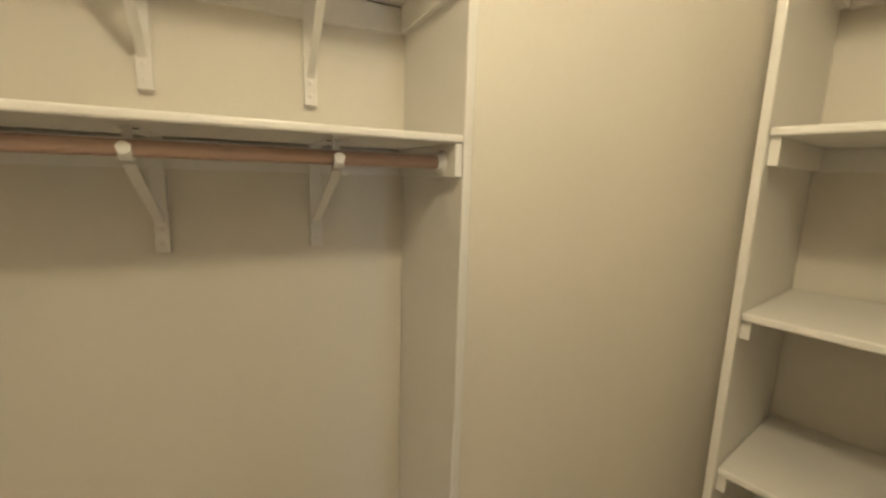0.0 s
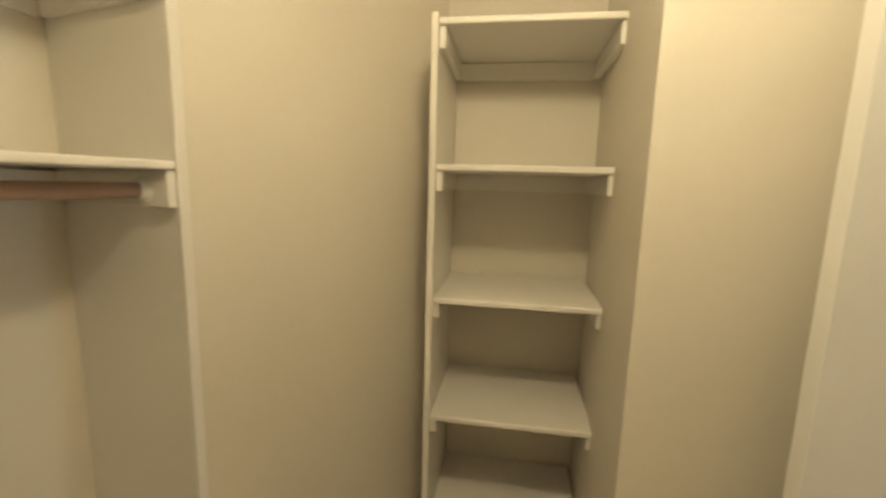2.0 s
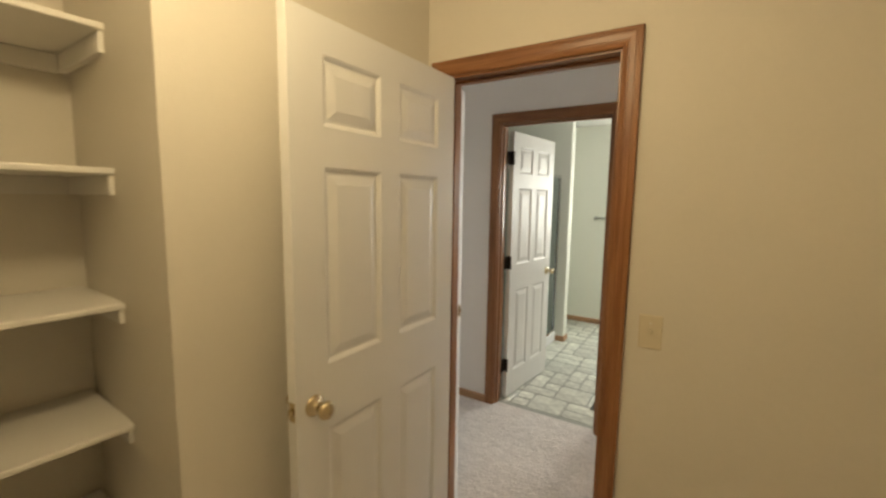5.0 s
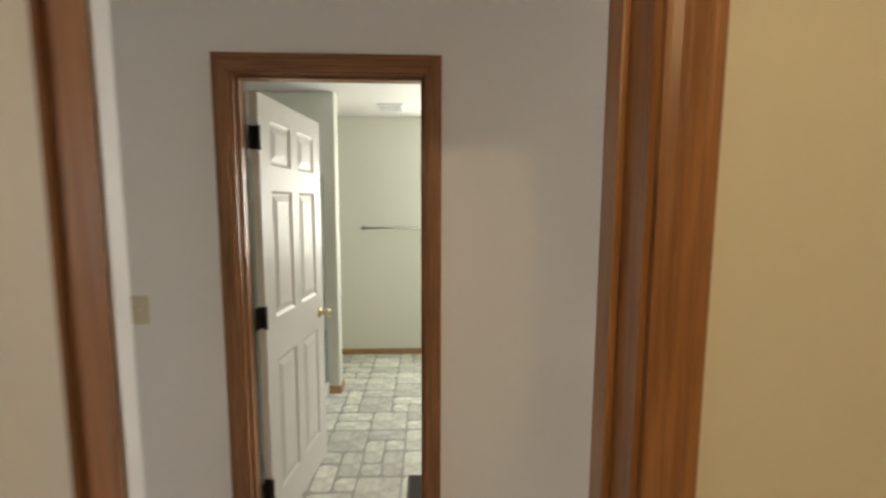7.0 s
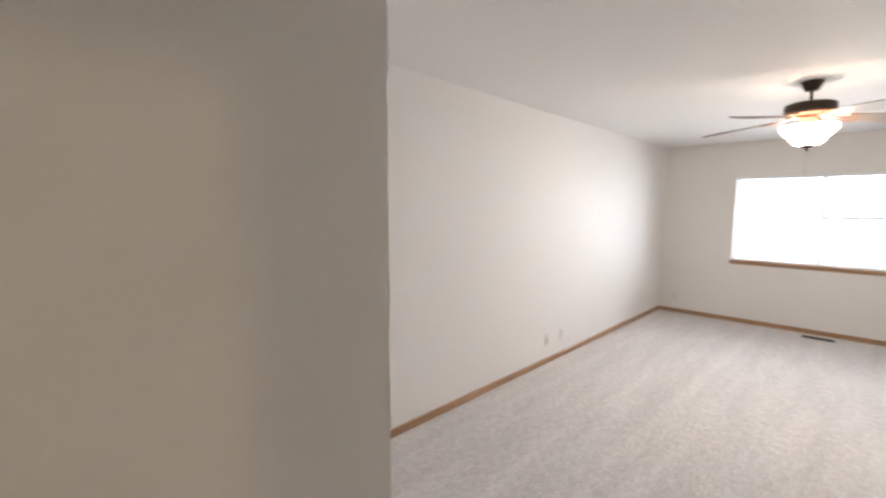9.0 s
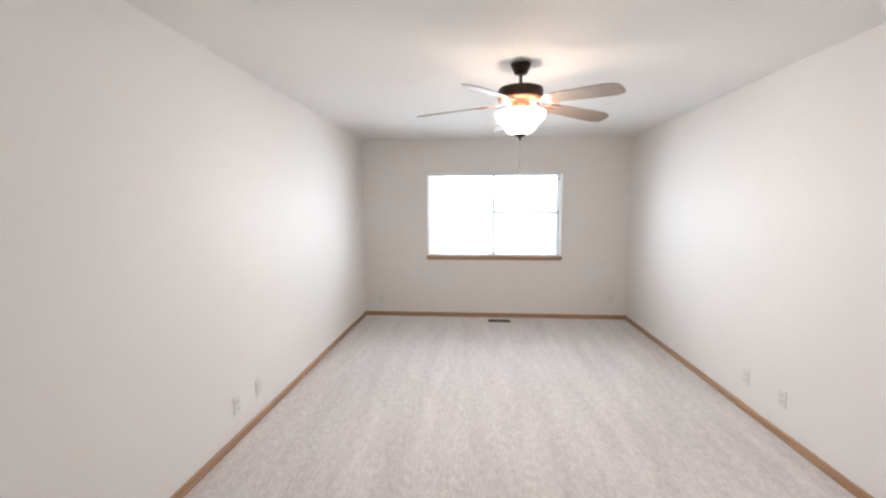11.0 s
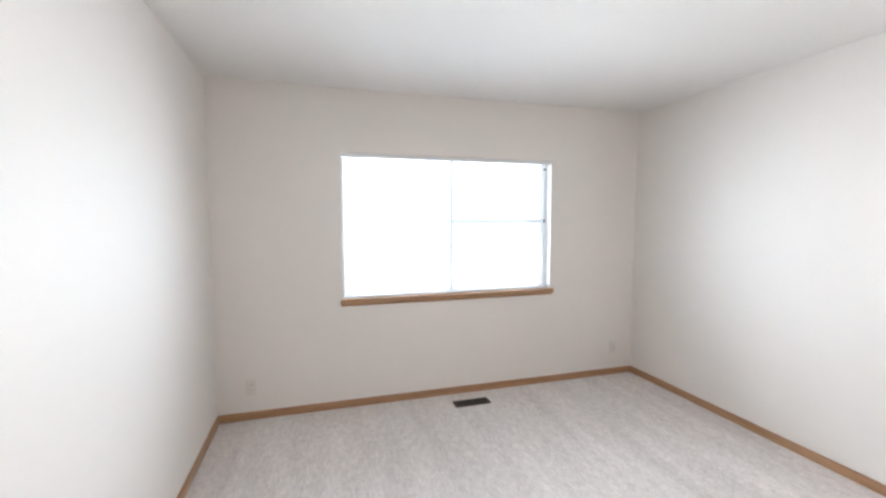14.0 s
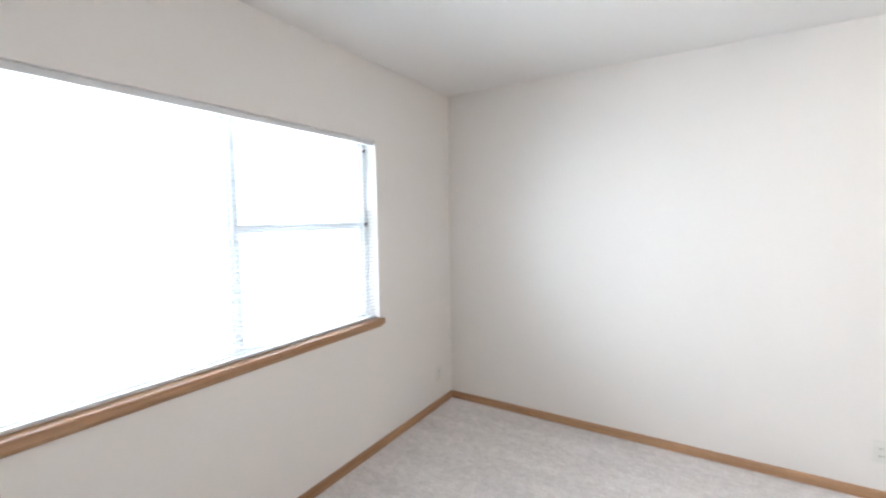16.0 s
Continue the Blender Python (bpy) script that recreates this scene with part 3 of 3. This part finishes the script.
bowl_out = [(0.150, -0.302), (0.158, -0.303), (0.162, -0.309), (0.161, -0.320), (0.154, -0.334), (0.140, -0.350), (0.122, -0.368), (0.106, -0.387),
            (0.093, -0.406), (0.080, -0.421), (0.062, -0.432), (0.042, -0.438), (0.022, -0.440)]
bowl_in = [(r - 0.005 if r > 0.03 else r, z + 0.004) for r, z in reversed(bowl_out[2:])] + [(0.151, -0.305)]
part("glass_bowl", lathe(bowl_out + bowl_in, steps=48), BOWL, fan, "lit frosted white glass bowl", True)
part("finial", lathe([(0, -0.430), (0.044, -0.432), (0.042, -0.440), (0.022, -0.456), (0.008, -0.460), (0.009, -0.468), (0.004, -0.478), (0, -0.479)]), BRONZE, fan, "dark bronze finial", True)
part("pull_chain", tube((0, 0, -0.478), (0.004, 0, -0.665), 0.0013, 6), CHROME, fan)
part("chain_pull", lathe([(0, 0), (0.006, -0.004), (0.009, -0.022), (0.008, -0.034), (0.0, -0.036)], (0.004, 0, -0.664)), WHITE, fan, "white pull fob", True)
for k in range(5):
    a = radians(BLADE_0 + 72 * k)
    half = [(0.215, 0.040), (0.235, 0.050), (0.30, 0.056), (0.45, 0.063), (0.60, 0.068), (0.635, 0.067), (0.652, 0.060), (0.668, 0.057), (BLADE_R - 0.012, 0.045), (BLADE_R - 0.003, 0.020)]
    outline = [(x, -y) for x, y in half] + [(x, y) for x, y in reversed(half)]
    bm = prism(outline, -0.003, 0.003)
    m = Matrix.Rotation(a, 4, "Z") @ Matrix.Translation((0, 0, -0.236)) @ Matrix.Rotation(radians(4.4), 4, "Y") @ Matrix.Rotation(radians(-15), 4, "X")
    bmesh.ops.transform(bm, matrix=m, verts=bm.verts)
    blade = part("blade", bm, BLADE, fan, "grey-brown wood veneer blade")
    # scrolled blade iron: an arm and a forked plate
    bm = box(0.165, 0.20, -0.013, 0.013, -0.010, -0.004, 0.003)
    for s in (-1, 1):
        for q in range(7):
            u = q / 6
            x, y = 0.185 + 0.085 * u, s * (0.010 + 0.042 * math.sin(u * 2.3))
            box(x - 0.009, x + 0.009, y - 0.007, y + 0.007, -0.009, -0.0035, 0.002, bm, 1)
    box(0.19, 0.275, -0.007, 0.007, -0.0085, -0.0035, 0.002, bm)
    bmesh.ops.transform(bm, matrix=m, verts=bm.verts)
    arm = strip([(0.100, -0.238), (0.135, -0.246), (0.160, -0.253), (0.185, -0.258)], 0.026, 0.007)
    bmesh.ops.transform(arm, matrix=Matrix.Rotation(a - math.pi / 2, 4, "Z"), verts=arm.verts)
    part("iron_arm", arm, COPPER, blade, "copper bent arm")
    part("blade_iron", bm, COPPER, blade, "copper scrolled blade iron")


# ---- small wall and floor fittings ----
def outlet(at, rz, kind="socket", label=""):
    """A cover plate that faces -y before it is turned."""
    t = thing("light_switch" if kind == "switch" else "wall_outlet", label=label, category="light switch" if kind == "switch" else "outlet")
    plastic = IVORY if kind == "switch" else WHITE
    part("cover_plate", box(-0.036, 0.036, -0.006, 0, -0.058, 0.058, 0.003), plastic, t)
    if kind == "switch":
        part("toggle_slot", box(-0.006, 0.006, -0.0075, -0.0055, -0.013, 0.013), plastic, t)
        part("toggle", box(-0.005, 0.005, -0.020, -0.006, -0.002, 0.012, 0.002), plastic, t)
    else:
        for s in (-1, 1):
            f = part("receptacle", box(-0.016, 0.016, -0.0085, -0.005, s * 0.020 - 0.013, s * 0.020 + 0.013, 0.004), WHITE, t)
            for sx in (-0.006, 0.006):
                part("slot", box(sx - 0.001, sx + 0.001, -0.0092, -0.008, s * 0.020 - 0.004, s * 0.020 + 0.005), BLACK, f)
    part("screw", lathe([(0.003, 0), (0.002, 0.001), (0, 0.001)], (0, -0.006, 0.0 if kind != "switch" else 0.03), Matrix.Rotation(radians(90), 4, "X"), 10), WHITE, t)
    t.matrix_world = Matrix.Translation(at) @ Matrix.Rotation(radians(rz), 4, "Z")
    return t


outlet((-0.030, -0.78, 1.105), 180, "switch", "ivory toggle light switch on the closet wall")
double = outlet((1.527, -2.015, 1.142), 180, "switch", "ivory two-gang light switch on the hall wall")
for part_of_double in [c for c in double.children if c.name.startswith("cover_plate")]:
    part_of_double.scale = (1.62, 1, 1)
for side in (-0.023, 0.023):
    for c in [c for c in double.children if c.name.startswith("toggle")]:
        if side < 0:
            c.location.x = side
        else:
            twin = new("toggle", c.data)
            twin.parent, twin.location = double, (side, 0, 0)
LBL = "white duplex outlet low on the bedroom wall"
outlet((BED_X, -3.14, 0.24), 90, label=LBL)
outlet((BED_X, 0.007, 0.265), 90, label=LBL)
outlet((-3.74, BED_N, 0.27), 0, label=LBL)
outlet((-4.12, BED_N, 0.26), 0, label="white cable plate beside the outlet")
outlet((-3.43, BED_S, 0.245), 180, label=LBL)
outlet((-3.71, BED_S, 0.24), 180, label=LBL)


def register(name, x0, x1, y0, y1, z, label, slats_along_x):
    t = thing(name, ((x0 + x1) / 2, (y0 + y1) / 2, z), label, "floor vent")
    w, d = (x1 - x0) / 2, (y1 - y0) / 2
    part("backing", box(-w + 0.006, w - 0.006, -d + 0.006, d - 0.006, 0.0005, 0.002), BLACK, t)
    bm = box(-w, w, -d, -d + 0.014, 0, 0.006, 0.002)
    box(-w, w, d - 0.014, d, 0, 0.006, 0.002, bm)
    box(-w, -w + 0.014, -d + 0.014, d - 0.014, 0, 0.006, 0.002, bm)
    box(w - 0.014, w, -d + 0.014, d - 0.014, 0, 0.006, 0.002, bm)
    part("frame", bm, VENT, t)
    L = d if slats_along_x else w
    n = int((2 * L - 0.028) / 0.013)
    for i in range(n):
        c = -L + 0.014 + (i + 0.5) * (2 * L - 0.028) / n
        if slats_along_x:
            part("slat", box(-w + 0.014, w - 0.014, c - 0.002, c + 0.002, 0.002, 0.005), VENT, t)
        else:
            part("slat", box(c - 0.002, c + 0.002, -d + 0.014, d - 0.014, 0.002, 0.005), VENT, t)
    return t


register("floor_register", -6.510, -6.400, -1.643, -1.348, 0.004, "dark brown metal floor register in the carpet", True)
register("floor_register", 0.372, 0.472, -2.62, -2.33, 0.002, "dark metal floor register in the bathroom floor", True)

# ---- closet hanging wall ----
# local frame: x along the wall (0 at the panel), y from the shelf front to the wall at 0.41
DEPTH, RUN = 0.41, -1.62
panel = thing("closet_side_panel", label="white painted upright panel ending the hanging space", category="panel")
part("board", box(0.0, 0.020, 0.004, DEPTH, 0, H, 0.004), SHELF, panel)
part("face_trim", box(-0.002, 0.023, -0.006, 0.004, 0.002, H - 0.002, 0.004, segments=3), SHELF, panel, "rounded painted edge strip")
panel.matrix_world = ROD_FRAME


def hanging_shelf(name, z_top, label):
    t = thing(name, label=label, category="shelf")
    part("board", box(RUN, -0.001, -0.002, DEPTH - 0.001, -0.019, 0, 0.006, segments=3), SHELF, t)
    part("back_cleat", box(RUN, -0.02, DEPTH - 0.020, DEPTH, -0.100, -0.027), SHELF, t)
    part("end_cleat", box(-0.0195, -0.0005, 0.004, DEPTH - 0.020, -0.098, -0.0195, 0.002), SHELF, t)
    t.matrix_world = ROD_FRAME @ Matrix.Translation((0, 0, z_top))
    return t


hanging_shelf("rod_shelf", 1.590, "white painted shelf board above the clothes rod")
hanging_shelf("upper_shelf", 2.010, "white painted upper closet shelf board on cleats")

ROD_Y, ROD_Z = 0.078, 1.527
rod = thing("clothes_rod", label="reddish wooden clothes rod under the shelf", category="clothes rod")
part("pole", tube((RUN, 0, 0), (-0.027, 0, 0), 0.0165, 20), ROD, rod, smooth=True)
part("rod_socket", lathe([(0, 0), (0.030, 0), (0.030, 0.004), (0.021, 0.006), (0.021, 0.016), (0.017, 0.016)], (-0.0195, 0, 0), Matrix.Rotation(radians(-90), 4, "Y")), WHITE, rod, "white plastic rod socket", True)
rod.matrix_world = ROD_FRAME @ Matrix.Translation((0, ROD_Y, ROD_Z))


def bracket(x, z, with_rod):
    """Shelf bracket under a board whose underside is at z, on the wall; built in the hanging wall's frame."""
    t = thing("shelf_bracket", label="white metal shelf and rod bracket on the wall" if with_rod else "white metal shelf bracket with diagonal brace",
              category="bracket", group="closet brackets")
    low = -0.297 if with_rod else -0.312
    bm = box(-0.017, 0.017, -0.026, -0.0205, low, -0.001, 0.0015)
    box(-0.017, -0.013, -0.024, 0, low, -0.105, 0.001, bm)
    box(0.013, 0.017, -0.024, 0, low, -0.105, 0.001, bm)
    box(-0.017, 0.017, -0.024, 0, low, low + 0.006, 0.0015, bm)
    part("wall_strap", bm, SHELF, t)
    part("top_flange", box(-0.017, 0.017, -0.370, -0.022, -0.0045, -0.0005, 0.001), SHELF, t)
    part("flange_slot", box(-0.014, 0.014, -0.300, -0.280, -0.0058, -0.0044), BLACK, t, "dark slot")
    if with_rod:
        way = [(-0.026, low + 0.075), (-0.036, low + 0.085), (-0.300, -0.085), (-0.318, -0.070)]
    else:
        way = [(-0.026, low + 0.075), (-0.036, low + 0.085), (-0.290, -0.030), (-0.310, -0.006)]
    part("brace", strip(way, 0.021, 0.009), SHELF, t)
    for dz in (0.060, 0.025):
        part("screw", lathe([(0.006, 0), (0.005, 0.002), (0, 0.003)], (0, -0.026, low + dz), Matrix.Rotation(radians(90), 4, "X"), 12), SHELF, t)
    if with_rod:
        yc, zc = ROD_Y - DEPTH, ROD_Z - z
        arc = [(yc + 0.021 * math.cos(a), zc + 0.021 * math.sin(a)) for a in [radians(20 - 20 * i) for i in range(12)]]
        part("rod_hook", strip(arc, 0.022, 0.006), WHITE, t, "white hook holding the rod")
        part("hook_button", lathe([(0, 0), (0.012, 0), (0.012, 0.005), (0, 0.006)], (0, yc - 0.022, zc), Matrix.Rotation(radians(90), 4, "X"), 14), WHITE, t)
        part("hook_neck", box(-0.008, 0.008, yc + 0.012, yc + 0.022, zc + 0.006, -0.004, 0.002), SHELF, t)
    t.matrix_world = ROD_FRAME @ Matrix.Translation((x, DEPTH, z))
    return t


for x in (-0.280, -0.668, -1.056):
    bracket(x, 1.571, True)
    bracket(x - 0.008, 1.991, False)

# ---- closet shelf tower ----
tower = thing("shelf_tower", label="white painted built-in shelf tower with five bare shelves", category="shelving")
TW, TD = 0.507, 0.408
part("side_panel", box(-0.006, TD, TW + 0.001, TW + 0.020, 0, 2.026, 0.003), SHELF, tower)
for z in (2.014, 1.615, 1.213, 0.826, 0.428):
    part("shelf", box(0, TD, 0.002, TW, z - 0.019, z, 0.005, segments=3), SHELF, tower)
    ch = 0.060 if z > 1.5 else 0.045
    part("side_cleat", box(0.012, TD - 0.02, TW - 0.019, TW + 0.0005, z - 0.019 - ch, z - 0.0195, 0.002), SHELF, tower)
    part("side_cleat", box(0.012, TD - 0.02, 0.0, 0.022, z - 0.019 - ch, z - 0.0195, 0.002), SHELF, tower)
    if z > 1.5:
        part("back_cleat", box(TD - 0.02, TD, 0.022, TW - 0.019, z - 0.019 - ch, z - 0.021), SHELF, tower)
tower.matrix_world = Matrix.Translation((1.302, 0.211, 0)) @ Matrix.Rotation(radians(-2.6), 4, "Z")

# closet ceiling light, the source of the closet's warm light
globe = thing("ceiling_light", (0.38, 0.48, H), "small white ceiling lamp holder with warm bulb", "ceiling light")
part("lamp_holder", lathe([(0, 0), (0.055, 0), (0.052, -0.02), (0.03, -0.05), (0.024, -0.055), (0, -0.055)]), WHITE, globe, smooth=True)

# ---- bathroom ----
bar = thing("towel_bar", (0.705, -4.66, 1.330), "chrome towel bar on the bathroom wall", "towel bar")
part("bar", tube((-0.305, 0.055, 0), (0.305, 0.055, 0), 0.010), STEEL, bar, smooth=True)
for x in (-0.31, 0.31):
    part("bar_post", lathe([(0, 0), (0.026, 0), (0.026, 0.006), (0.014, 0.014), (0.013, 0.062), (0, 0.066)], (x, 0, 0), Matrix.Rotation(radians(-90), 4, "X")), CHROME, bar, smooth=True)

# made-up bar on the west wall, out of view, backing the side fill
fill_bar = thing("side_fill_bar", (-0.297, -3.35, 2.0), "unseen white bar added behind the bathroom side fill lamp", "wall light")
part("back_plate", box(0, 0.03, -0.46, 0.46, -0.05, 0.05, 0.006), VINYL, fill_bar)

grille = thing("ceiling_vent", (0.685, -4.215, H), "white slotted exhaust grille in the bathroom ceiling", "ceiling vent")
part("frame", lathe([(0, 0), (0.165, 0), (0.160, -0.012), (0.130, -0.018), (0, -0.018)], turn=Matrix.Rotation(radians(45), 4, "Z"), steps=4), VINYL, grille)
for i in range(9):
    part("slat", box(-0.09, 0.09, -0.085 + i * 0.02, -0.077 + i * 0.02, -0.026, -0.017, 0.002), VINYL, grille)

shower = thing("shower_enclosure", (1.20, -2.965, 0), "framed obscure glass shower enclosure beside the door", "shower")
part("curb", box(-0.03, 0.86, -0.765, 0.76, 0, 0.11, 0.02), VINYL, shower, "white acrylic shower base")
bm = box(-0.018, 0.018, -0.765, -0.735, 0.11, 1.80, 0.003)
box(-0.018, 0.018, 0.735, 0.762, 0.11, 1.80, 0.003, bm)
box(-0.018, 0.018, -0.735, 0.735, 1.765, 1.80, 0.003, bm)
box(-0.018, 0.018, -0.735, 0.735, 0.11, 0.14, 0.003, bm)
box(-0.018, 0.018, -0.02, 0.015, 0.14, 1.765, 0.003, bm)
part("metal_frame", bm, CHROME, shower, "silver metal frame")
for y0, y1 in ((-0.735, -0.02), (0.015, 0.735)):
    part("glass_panel", box(-0.004, 0.004, y0, y1, 0.14, 1.765), SHOWER, shower, "blue-grey obscure glass panel")
part("surround", box(0.82, 0.858, -0.765, 0.76, 0.11, 2.0, 0.01), VINYL, shower)

# stone-shaped pieces of the bathroom floor, in a coursed random pattern
floor_bath = bpy.data.objects["floor_bath"]
rng = random.Random(4)
CELL = 0.128
meshes = {}


def stone(w, h, variant):
    key = (w, h, variant)
    if key not in meshes:
        r = random.Random(str(key))
        gx, gy = w * CELL / 2 - 0.006, h * CELL / 2 - 0.006
        outline = []
        for cx, cy in ((-1, -1), (1, -1), (1, 1), (-1, 1)):
            c = 0.014 + r.random() * 0.012
            jx, jy = r.uniform(-0.004, 0.003), r.uniform(-0.004, 0.003)
            a = (cx * (gx - c + jx), cy * (gy + jy))
            b = (cx * (gx + jx), cy * (gy - c + jy))
            outline += [a, b] if cx * cy < 0 else [b, a]
        bm = bmesh.new()
        low = [bm.verts.new((x, y, 0)) for x, y in outline]
        top = [bm.verts.new((x * (1 - 0.004 / gx), y * (1 - 0.004 / gy), 0.003)) for x, y in outline]
        k = len(low)
        for i in range(k):
            bm.faces.new((low[i], low[(i + 1) % k], top[(i + 1) % k], top[i]))
        bm.faces.new(top)
        bmesh.ops.recalc_face_normals(bm, faces=bm.faces)
        me = bpy.data.meshes.new("stone_tile")
        bm.to_mesh(me)
        bm.free()
        me.materials.append(TILE)
        meshes[key] = me
    return meshes[key]


NX, NY = 12, 20
taken = set()
for j in range(NY):
    for i in range(NX):
        if (i, j) in taken:
            continue
        opts = [(2, 1), (2, 2), (1, 1), (2, 1), (1, 2), (2, 2)]
        rng.shuffle(opts)
        for w, h in opts + [(1, 1)]:
            cells = [(i + a, j + b) for a in range(w) for b in range(h)]
            if all(c not in taken and c[0] < NX and c[1] < NY for c in cells):
                break
        taken.update(cells)
        o = new("stone_tile", stone(w, h, rng.randrange(3)))
        o.parent = floor_bath
        o.location = (-0.26 + (i + w / 2) * CELL, -4.67 + (j + h / 2) * CELL, -0.0038)
